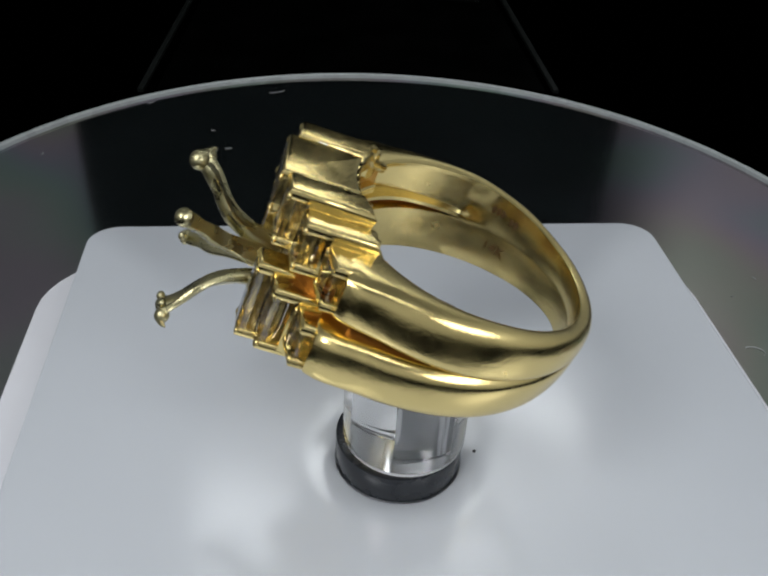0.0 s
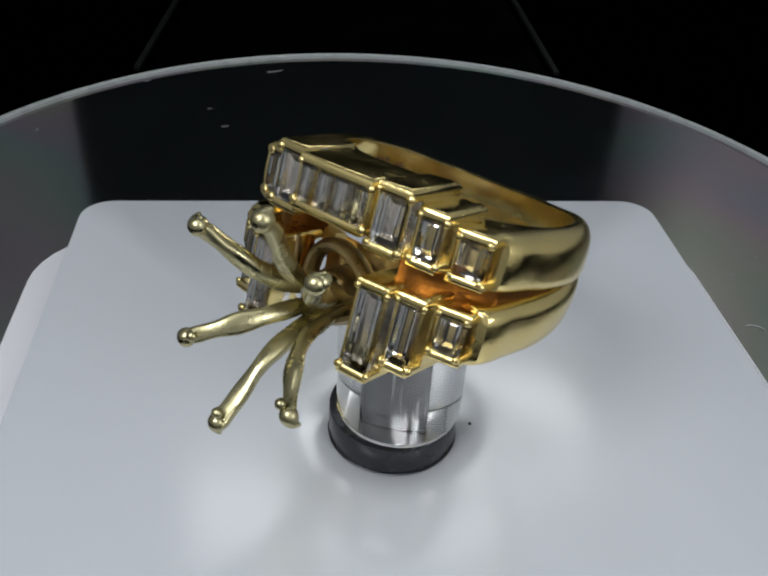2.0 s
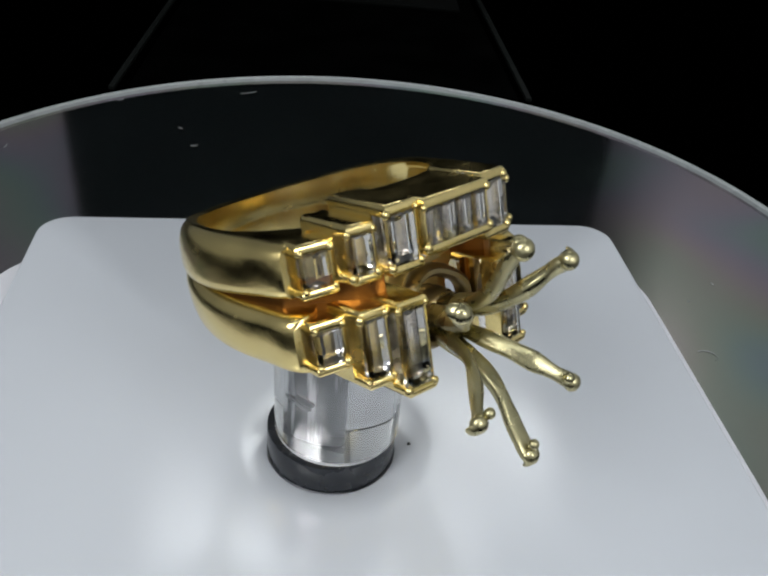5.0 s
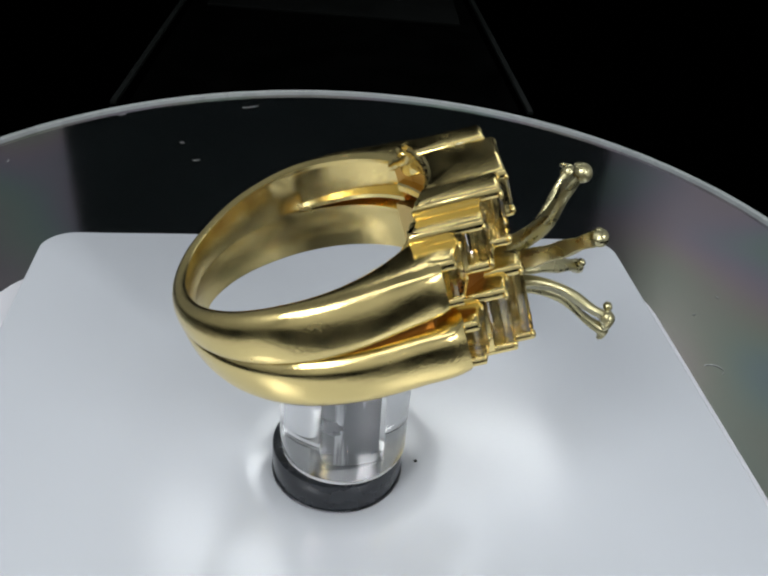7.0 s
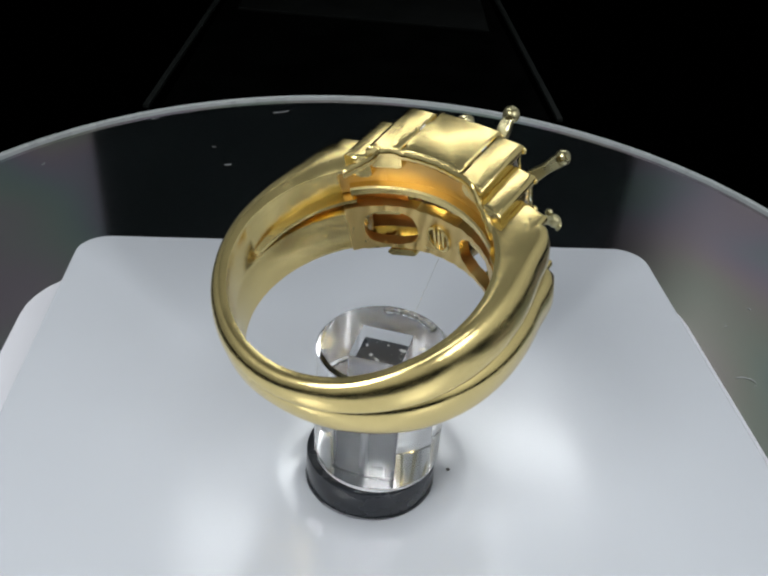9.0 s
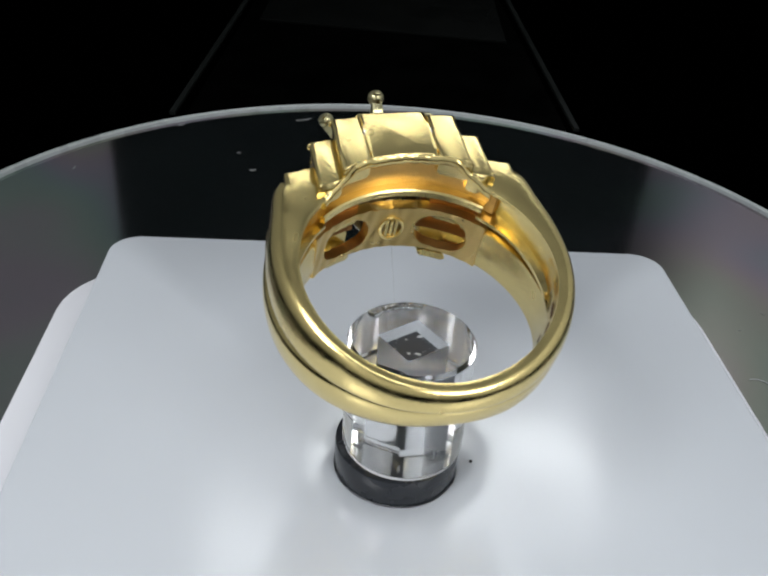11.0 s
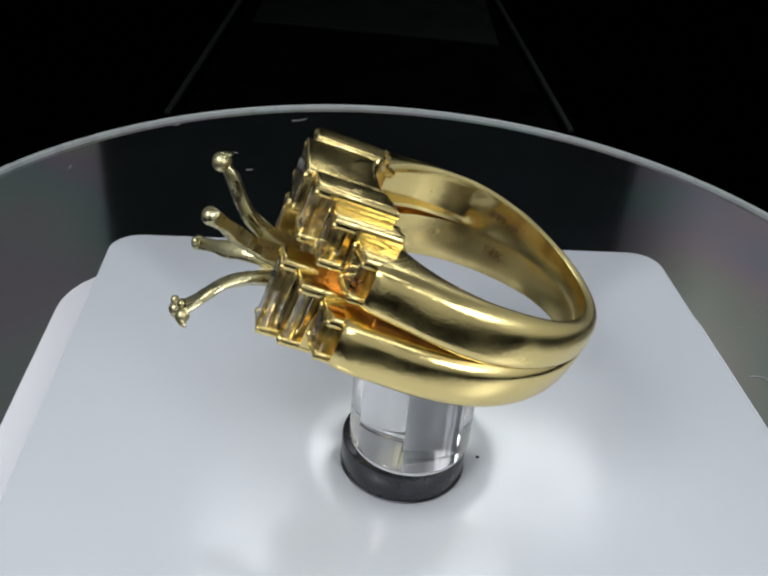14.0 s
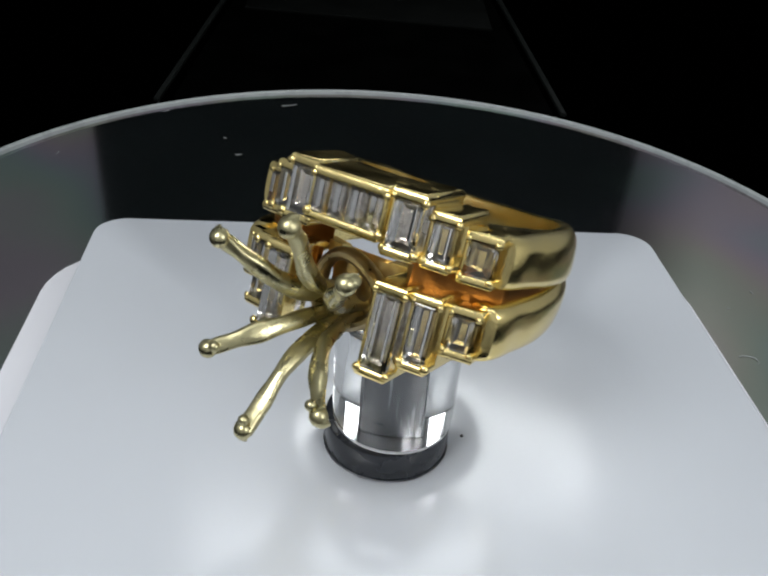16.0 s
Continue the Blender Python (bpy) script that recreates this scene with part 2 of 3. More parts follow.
def glass_disc():
    disc = tagged(new("round_disc"), "large round dark glass disc with pale frosted rim", "disc")
    bm = bmesh.new()
    prism(bm, circle(-1.47, 24.0, 50.1, 160), -7.8, -4.0, 0.0)
    part("glass", bm, DISC, disc, "dark glossy glass sheet", FLAT)
    bm = bmesh.new()
    secs = []
    for i in range(160):
        a = 2 * math.pi * i / 160
        c, s = math.cos(a), math.sin(a)
        secs.append([(-1.47 + r * c, 24.0 + r * s, z) for r, z in ((50.05, -7.8), (50.05, -4.0), (50.2, -3.6), (50.55, -3.45), (50.95, -3.6), (51.15, -4.1), (51.15, -7.8))])
    loft(bm, secs, closed=True)
    part("rim", bm, RIM, disc, "pale frosted rounded rim", FLAT)


def plates():
    bm = bmesh.new()
    # the top dips a little round the spindle
    corners = rounded(-25.25, -26, 27.1, 28.6, 2.7)
    outline = []
    for (xa, ya), (xb, yb) in zip(corners, corners[1:] + corners[:1]):
        steps = 20 if math.hypot(xb - xa, yb - ya) > 5 else 1
        outline += [(xa + (xb - xa) * k / steps, ya + (yb - ya) * k / steps) for k in range(steps)]
    secs = [[(x * k, y * k, z) for x, y in outline] for k, z in ((0.9, -1.926), (0.99, -1.926), (1.0, -1.6), (1.0, -0.3), (0.997, -0.1), (0.988, 0.0))]
    for r, z in ((9.0, 0.0), (7.0, -0.01), (6.2, -0.06), (5.4, -0.16), (4.7, -0.32), (4.2, -0.5), (4.0, -1.2)):
        ring_of = []
        for x, y in outline:
            a = math.atan2(y, x)
            ring_of.append((-0.3 + r * math.cos(a), -0.05 + r * math.sin(a), z))
        secs.append(ring_of)
    loft(bm, secs)
    tagged(part("display_plate", bm, PLATE, None, "", TURNED), "square white satin plate with rounded corners under the ring post", "plate")
    bm = bmesh.new()
    prism(bm, rounded(-28.4, -28, 29.0, 26.2, 7.2), -3.96, -2.0, 0.4)
    tagged(part("base_plate", bm, UNDERPLATE, None, "", TURNED), "wider white plate beneath the display plate on dark glass", "plate")
    # no real part: a grey sheet drawn as the shadow line round the upper plate
    bm = bmesh.new()
    prism(bm, rounded(-25.95, -26.2, 27.5, 28.3, 3.0), -1.996, -1.93)
    tagged(part("gasket", bm, SEAM_SHADE, None, "", TURNED), "thin grey sheet drawing the shadow gap between the white plates", "gasket")
    bm = bmesh.new()
    ball(bm, (4.8, 0.2, 0.03), 0.13, 2, (1, 1, 0.5))
    tagged(part("dust_speck", bm, DARK_SPECK, None, "", FLAT), "tiny dark speck of dust on the white plate", "dust")


def lint(x, y, size, turn, bend):
    """A short curled thread of lint lying on the disc."""
    bm = bmesh.new()
    secs = []
    for i in range(9):
        f = i / 8
        a = turn + bend * f
        p = Vector((x + size * f * math.cos(a), y + size * f * math.sin(a), -3.96))
        secs.append([p + Vector((0.05 * math.sin(turn) * math.cos(b), 0.05 * math.cos(turn) * math.cos(b), 0.035 * math.sin(b))) for b in [2 * math.pi * j / 6 for j in range(6)]])
    loft(bm, secs)
    tagged(part("lint", bm, LINT, None, "", FLAT), "tiny pale thread of lint on the dark glass disc", "lint", "lint on the disc")


def black_box():
    thing = tagged(new("black_box"), "long low black box with grey edges behind the disc", "box")
    bm = bmesh.new()
    near = [(-1.47 + 53.4 * math.cos(radians(a)), 24.0 + 53.4 * math.sin(radians(a))) for a in range(68, 130, 4)]
    prism(bm, [(-52, 330), (-11, 330)] + near, -7.8, -4.2, 0.0)
    part("body", bm, BOX, thing, "", FLAT)
    # slightly lighter strips along both long edges
    for x0, y0, x1, y1 in ((-36.3, 65.2, -43.0, 174.0), (20.0, 73.9, 9.0, 174.0)):
        bm = bmesh.new()
        prism(bm, [(x0 - 0.42, y0), (x0 + 0.42, y0), (x1 + 0.5, y1), (x1 - 0.5, y1)], -4.6, -3.9, 0.2)
        part("edge_strip", bm, EDGE, thing, "faintly lighter edge", FLAT)
    # a shallow raised panel farther back on the box
    bm = bmesh.new()
    prism(bm, [(-34.5, 112.5), (11.0, 112.5), (7.5, 170), (-38.5, 170)], -4.3, -3.6, 0.25)
    part("raised_panel", bm, PANEL, thing, "faintly lighter raised panel", FLAT)


# ---- the post ----


def post():
    bm = bmesh.new()
    prism(bm, circle(-0.3, -0.05, 4.15, 72), -0.48, 1.62, 0.12)
    foot = tagged(part("turntable_spindle", bm, SPINDLE, None, "", FLAT), "short round dark spindle carrying the clear post", "spindle")
    n = 72
    bm = bmesh.new()
    outer = []
    for r, z in ((3.65, 1.63), (4.0, 1.95), (4.02, 9.75), (3.8, 10.0)):
        outer.append([bm.verts.new((r * math.cos(2 * math.pi * i / n), r * math.sin(2 * math.pi * i / n), z)) for i in range(n)])
    inner = []
    for z in (1.63, 10.0):
        ring = []
        for i in range(n):
            a = 2 * math.pi * i / n
            c, s = math.cos(a), math.sin(a)
            k = 1.55 / max(abs(c), abs(s))
            b = radians(26)
            ring.append(bm.verts.new((k * (c * math.cos(b) - s * math.sin(b)), 0.3 + k * (s * math.cos(b) + c * math.sin(b)), z)))
        inner.append(ring)

    def strip(a, b, shift=0):
        for i in range(n):
            bm.faces.new((a[i], a[(i + 1) % n], b[(i + 1 + shift) % n], b[(i + shift) % n]))
    for a, b in zip(outer, outer[1:]):
        strip(a, b)
    sh = -round(26 / 360 * n)
    strip(inner[0], inner[1])
    strip(outer[0], inner[0], sh)
    strip(outer[-1], inner[1], sh)
    pad = bmesh.new()
    lo = [pad.verts.new((3.9 * math.cos(2 * math.pi * i / n), 3.9 * math.sin(2 * math.pi * i / n), 1.622)) for i in range(n)]
    hi = [pad.verts.new((v.co.x, v.co.y, 1.628)) for v in lo]
    ilo = [pad.verts.new((v.co.x, v.co.y, 1.622)) for v in inner[0]]
    ihi = [pad.verts.new((v.co.x, v.co.y, 1.628)) for v in inner[0]]
    for a, b, k in ((lo, hi, 0), (ilo, ihi, 0), (lo, ilo, sh), (hi, ihi, sh)):
        for i in range(n):
            pad.faces.new((a[i], a[(i + 1) % n], b[(i + 1 + k) % n], b[(i + k) % n]))
    tube = tagged(part("display_post", bm, ACRYLIC, None, "", FLAT), "clear acrylic round post with a square bore holding the ring", "post")
    part("mounting_pad", pad, UNDERPLATE, tube, "thin white pad under the clear post", FLAT, smooth=False)
    bm = bmesh.new()
    for i in range(7):
        a = radians(-108 + 9 * i)
        ball(bm, (3.3 * math.cos(a), 3.3 * math.sin(a), 10.02), 0.34 + 0.1 * math.sin(i * 2.3), 2, (1, 1, 0.6))
    secs = []
    for f in (0, 0.5, 1.0):
        c = Vector((0.5, -3.2, 10.05)).lerp(Vector((0.6, -5.3, 13.35)), f)
        secs.append([(c.x + 0.018 * math.cos(a), c.y + 0.018 * math.sin(a), c.z) for a in [2 * math.pi * i / 10 for i in range(10)]])
    loft(bm, secs)
    glue = tagged(part("glue_dab", bm, GLUE, None, "", FLAT), "small dab of clear glue joining ring and post", "glue")
    bm = bmesh.new()
    for k, (hs, z0, z1) in enumerate(((1.36, 1.63, 9.35),)):
        prism(bm, [(hs * c, hs * d) for c, d in ((-1, -1), (1, -1), (1, 1), (-1, 1))], z0, z1, 0.06)
    shaft = part("square_shaft", bm, SHAFT, tube, "dark square drive shaft inside the bore",
                 FLAT @ Matrix.Translation((0, 0.3, 0)) @ Matrix.Rotation(radians(26), 4, "Z"))
    bm = bmesh.new()
    for i in range(9):
        a = i * 2.4
        ball(bm, (-1.4, 0.7 + 0.5 * math.cos(a) * (i % 3) / 2, 4.8 + 0.42 * math.sin(a) * (i % 4) / 3), 0.3, 1, (0.15, 1.1, 0.9))
    part("stain", bm, SPINDLE, tube, "dark smudge on the shaft", FLAT @ Matrix.Translation((0, 0.3, 0)) @ Matrix.Rotation(radians(26), 4, "Z"))
    return [tube, glue]


# ---- the ring ----
XC, HC = 0.35, 2.4


def polar(a, r, n):
    return (XC + r * math.sin(a), HC + r * math.cos(a), n)


def band(name, parent, inner, outer, top, bottom, start=40, label="", channel=0.0, end=99.0, thin=1):
    """A shank that tapers towards the back; tables run over the angle from the head. thin: the side (1 upper, -1 lower) that runs out to a fine edge."""
    bm = bmesh.new()
    secs = []
    m = 96
    for i in range(m + 1):
        d = start + (360 - 2 * start) * i / m
        e = d if d <= 180 else 360 - d
        a = radians(d)
        ri, ro, t, b = between(inner, e), between(outer, e), between(top, e), between(bottom, e)
        h, w = (t - b) / 2, ro - ri
        mid = (t + b) / 2
        hollow = -0.02 + (channel * max(0.0, min(1.0, (112 - e) / 30)) if channel else 0.0)
        p = between([(0, 5.0), (40, 4.6), (90, 3.2), (140, 2.3), (180, 2.1)], e)
        prof = []
        for k in range(-7, 8):
            f = radians(k * 90 / 7)
            sz = math.copysign(abs(math.sin(f)) ** (2 / p), f)
            even = 0.10 + 0.90 * max(0.0, math.cos(f)) ** (2 / p)
            u = (1 + thin * sz) / 2
            fine = 0.3 + 0.7 * math.sqrt(max(0.0, 1 - u ** 3.6))
            fine *= 1 - 0.28 * math.exp(-(u / 0.1) ** 2)
            k_fine = between([(0, 0.0), (45, 0.0), (70, 0.55), (100, 0.9), (130, 1.0), (180, 1.0)], e)
            prof.append(polar(a, ri + (even * (1 - k_fine) + fine * k_fine) * w, mid + sz * h))
        for r, z in ((0.0, 0.9), (0.0, 0.74), (hollow, 0.62), (hollow, 0.0), (hollow, -0.62), (0.0, -0.74), (0.0, -0.9)):
            prof.append(polar(a, ri + r * w, mid + z * h))
        secs.append([(x, min(y, end), z) for x, y, z in prof])
    loft(bm, secs)
    return part(name, bm, GOLD, parent, label, RING)


def stone(parent, x, h, n, w, tall, turn, pivot):
    """A step-cut baguette whose table looks along the head."""
    b = bmesh.new()
    secs = []
    for s, y in ((0.22, -0.95), (0.5, -0.82), (0.78, -0.6), (1.0, -0.34), (1.0, 0.0), (0.86, 0.12), (0.7, 0.19)):
        gx, gn = w / 2 - (1 - s) * min(w, tall) / 2, tall / 2 - (1 - s) * min(w, tall) / 2
        secs.append([(x - gx, h + y, n - gn), (x + gx, h + y, n - gn), (x + gx, h + y, n + gn), (x - gx, h + y, n + gn)])
    loft(b, secs)
    b.transform(Matrix.Translation(pivot) @ Matrix.Rotation(turn, 4, "Z") @ Matrix.Translation(-Vector(pivot)))
    part("baguette_stone", b, DIAMOND, parent, "colourless step-cut baguette stone", RING, smooth=False)


def rail(bm, x0, x1, front, r, n0, n1, turn, bevel):
    """A flat rail with a straight front, ending on the finger side along the arch of radius r."""
    mid = (x0 + x1) / 2
    lean = math.tan(turn)
    outline = [(x0, front + (x0 - mid) * lean), (x1, front + (x1 - mid) * lean)]
    for i in range(9):
        x = x1 + (x0 - x1) * i / 8
        outline.append((x, max(8.15, HC + math.sqrt(max(9.0, r * r - (x - XC) ** 2)))))
    b = bmesh.new()
    f = b.faces.new([b.verts.new((x, y, n0)) for x, y in outline])
    up = bmesh.ops.extrude_face_region(b, geom=[f])
    for v in [g for g in up["geom"] if isinstance(g, bmesh.types.BMVert)]:
        v.co.z = n1
    sharp = [e for e in b.edges if e.is_manifold and e.calc_face_angle(0.0) > radians(40)]
    bmesh.ops.bevel(b, geom=sharp, offset=bevel, segments=3, affect="EDGES", profile=0.5)
    join(bm, b)


def setting_block(parent, x0, x1, hf, n0, n1, stones, turn=0.0):
    """One stepped channel setting, open towards the finger: a backing with two rails, stones and corner beads."""
    piv = ((x0 + x1) / 2, hf, 0)
    tr = (turn, piv)
    # pale reflecting backing, there to make the stones look brighter
    bm = bmesh.new()
    box(bm, (x0 + 0.03, hf - 1.6, n0 + 0.1), (x1 - 0.03, hf - 1.09, n1 - 0.1), 0.05, tr)
    block = part("setting_block", bm, STONE_REFLECTOR, parent, "stepped channel with a pale reflector added behind the stones", RING)
    for na, nb, front, r, bev in ((n1 - 0.68, n1, hf + 0.03, 7.22, 0.26), (n0, n0 + 0.55, hf + 0.05, 7.9, 0.22)):
        bm = bmesh.new()
        rail(bm, x0, x1, front, r, na, nb, turn, bev)
        part("rail", bm, GOLD, block, "", RING)
    arch = 7.8 if n0 > 14 else 9.0
    if stones > 1:
        walls = [(x0 + 0.01, x0 + 0.3), (x1 - 0.3, x1 - 0.01)]
    else:
        walls = [(x0 + 0.004, x1 - 0.004)]
    for xa, xb in walls:
        bm = bmesh.new()
        rail(bm, xa, xb, hf - 1.1, arch, n0 + 0.012, n1 - 0.012, turn, 0.2 if stones == 1 else 0.04)
        part("cheek", bm, GOLD, block, "", RING)
    if stones == 1 and n0 > 14:
        bm = bmesh.new()
        rail(bm, x0 + 0.008, x1 - 0.008, hf - 1.15, 7.3, n1 - 1.55, n1 - 0.02, turn, 0.2)
        part("shoulder", bm, GOLD, block, "", RING)
    sides = [(x0 + 0.015, x0 + 0.16), (x1 - 0.16, x1 - 0.015)]
    if stones == 1:
        # open on the side away from the middle
        sides = sides[1:] if x0 + x1 < 2 * XC else sides[:1]
    for xa, xb in sides:
        bm = bmesh.new()
        box(bm, (xa, hf - 1.15, n0 + 0.3), (xb, hf - 0.06, n1 - 0.3), 0.05, tr)
        part("divider", bm, GOLD, block, "", RING)
    w = (x1 - x0 - 0.22) / stones
    for i in range(stones):
        stone(block, x0 + 0.11 + w * (i + 0.5), hf - 0.12, (n0 + n1) / 2, w * 0.97, n1 - n0 - 0.8, turn, piv)
    for x in (x0 + 0.06, x1 - 0.06):
        outer = abs(x - XC) > 6.5
        for n in (n0 + 0.42, n1 - 0.45):
            b = bmesh.new()
            ball(b, (x - math.copysign(0.16, x - XC) if outer else x, hf - 0.02, n), 0.16 if outer else 0.19 + 0.03 * math.sin(x * 9 + n * 5), 2, (1.15, 0.75, 1.2))
            b.transform(Matrix.Translation(piv) @ Matrix.Rotation(turn, 4, "Z") @ Matrix.Translation(-Vector(piv)))
            part("bead", b, GOLD, block, "", RING)


def prong(parent, tip, ball_r, split):
    """A bent flat claw from the cup to its tip; split: the lower, broader claws that end in a forked pad."""
    c = Vector((0.3, 0, 11.3))
    d = Vector((tip[0] - c.x, 0, tip[2] - c.z))
    reach = d.length
    d.normalize()
    side = Vector((-d.z, 0, d.x))
    knots = ((0.12, 10.6), (0.19, 12.0), (0.27, 13.4), (0.37, 14.5), (0.50, 15.3), (0.66, 15.9), (0.82, 16.4), (0.94, 16.9), (1.0, tip[1]))
    path = []
    for i in range(25):
        x = 8 * i / 24
        k = min(7, int(x))
        f = x - k
        path.append(Vector((c.x, knots[k][1] * (1 - f) + knots[k + 1][1] * f, c.z)) + d * reach * (knots[k][0] * (1 - f) + knots[k + 1][0] * f))
    for _ in range(2):
        path = [path[0]] + [(path[i - 1] + path[i] * 2 + path[i + 1]) / 4 for i in range(1, 24)] + [path[-1]]
    bm = bmesh.new()
    secs = []
    for i, p in enumerate(path):
        t = (path[min(i + 1, 24)] - path[max(i - 1, 0)]).normalized()
        nrm = t.cross(side).normalized()
        f = i / 24
        if split:
            w, k = 0.48 + 0.06 * math.sin(f * 9 + tip[0]) - 0.06 * f, 0.40 - 0.14 * min(1, f * 1.8)
        else:
            w, k = 0.66 - 0.28 * min(1, f * 1.35), 0.5 - 0.2 * f
        w += 0.04 * math.sin(f * 21 + tip[2])
        k += 0.03 * math.sin(f * 17 + tip[0] * 3)
        sec = []
        for j in range(16):
            a = 2 * math.pi * j / 16
            ca, sa = math.cos(a), math.sin(a)
            # hollowed on the side that held the stone
            dip = 0.13 * (1 - abs(ca)) if sa > 0 and 0.25 < f < 0.93 else 0.0
            sec.append(p + side * w * math.copysign(abs(ca) ** 0.5, ca) + nrm * (k * math.copysign(abs(sa) ** 0.7, sa) - dip))
        secs.append(sec)
    loft(bm, secs)
    claw = part("prong", bm, WHITE_GOLD, parent, "", RING)
    bm = bmesh.new()
    end = Vector(tip)
    if split:
        ball(bm, end, ball_r * 1.02, 3, (1, 0.85, 1))
        ball(bm, end - d * 0.62 + Vector((0, 0.2, 0)), ball_r * 0.62, 2, (1, 0.9, 1))
    else:
        ball(bm, end, ball_r, 3, (1, 0.95, 1))
    # the bent-over nail that once gripped the stone
    nail = []
    for f, r in ((0.0, 0.36), (0.5, 0.36), (0.85, 0.3), (1.0, 0.17)):
        q = end + d * (0.15 + 0.45 * f) + Vector((0, 0.05 - 0.3 * f * f, 0))
        nail.append([q + side * r * math.cos(a) + Vector((0, 1, 0)) * r * 0.7 * math.sin(a) for a in [2 * math.pi * j / 10 for j in range(10)]])
    loft(bm, nail)
    part("prong_tip", bm, WHITE_GOLD, claw, "rounded bead tip", RING)


def gallery(parent):
    """The pierced plate under the lower row: a curved sheet with an oval window on each side of its middle and a rivet hole."""
    holes = ((-25.5, 12.15, 13.5, 1.42), (25.5, 12.15, 13.5, 1.42), (0.0, 12.25, 5.2, 0.62))
    bm = bmesh.new()
    wide, tall = 124, 38
    lo, hi = 10.45, 13.95
    front, back, keep = {}, {}, {}
    for i in range(wide + 1):
        for j in range(tall + 1):
            d = -46.5 + 93 * i / wide
            n = lo + (hi - lo) * j / tall
            inside = False
            for cd, cn, rd, rn in holes:
                u, w = (d - cd) / rd, (n - cn) / rn
                q = (abs(u) ** 2.4 + abs(w) ** 2.4) ** (1 / 2.4)
                step = 1.0 / (rn / ((hi - lo) / tall))
                if abs(q - 1) < 0.75 * step and q > 0:
                    d, n = cd + u * rd / q, cn + w * rn / q
                elif q < 1:
                    inside = True
            notch = max(0.0, 1 - abs(d) / 11) ** 0.5 * 0.45
            if j == tall:
                n -= notch
            a = radians(d)
            r = 7.16 + 0.02 * math.sin(d * 0.9 + n * 2)
            keep[i, j] = not inside
            front[i, j] = bm.verts.new(polar(a, r, n))
            back[i, j] = bm.verts.new(polar(a, r + 0.75, n))
    for i in range(wide):
        for j in range(tall):
            q = ((i, j), (i + 1, j), (i + 1, j + 1), (i, j + 1))
            if all(keep[c] for c in q):
                bm.faces.new([front[c] for c in q])
                bm.faces.new([back[c] for c in q][::-1])
    edge = {}
    for f in bm.faces:
        for e in f.edges:
            edge[e] = edge.get(e, 0) + 1
    twin = {v: back[c] for c, v in front.items()}
    for e, count in edge.items():
        a, b = e.verts
        if count == 1 and a in twin and b in twin:
            bm.faces.new((a, b, twin[b], twin[a]))
    bmesh.ops.delete(bm, geom=[v for v in bm.verts if not v.link_faces], context="VERTS")
    part("gallery_plate", bm, SATIN_GOLD, parent, "pierced gold plate under the lower stones", RING)


def curl(bm):
    """Bends a flat mark, drawn in units of the plan, onto the finger side of a shank."""
    for v in bm.verts:
        v.co.z += v.co.x * v.co.x / (2 * 6.9) + 0.04 * v.co.x + 0.03


def inner_mark(a, n):
    """The frame of a mark on the finger side of a shank: letters upright along the finger."""
    ri = between(INNER, abs(math.degrees(a)))
    p = RING @ Vector(polar(a, ri - 0.035, n))
    face = (RING @ Vector((XC, HC, n)) - p).normalized()
    right = AN.cross(face).normalized()
    m = Matrix.Identity(4)
    for i in range(3):
        m[i][0], m[i][1], m[i][2], m[i][3] = right[i] * S, AN[i] * S, face[i] * S, p[i]
    return m


INNER = [(0, 7.2), (40, 7.2), (90, 7.08), (120, 6.93), (150, 6.78), (180, 6.72)]


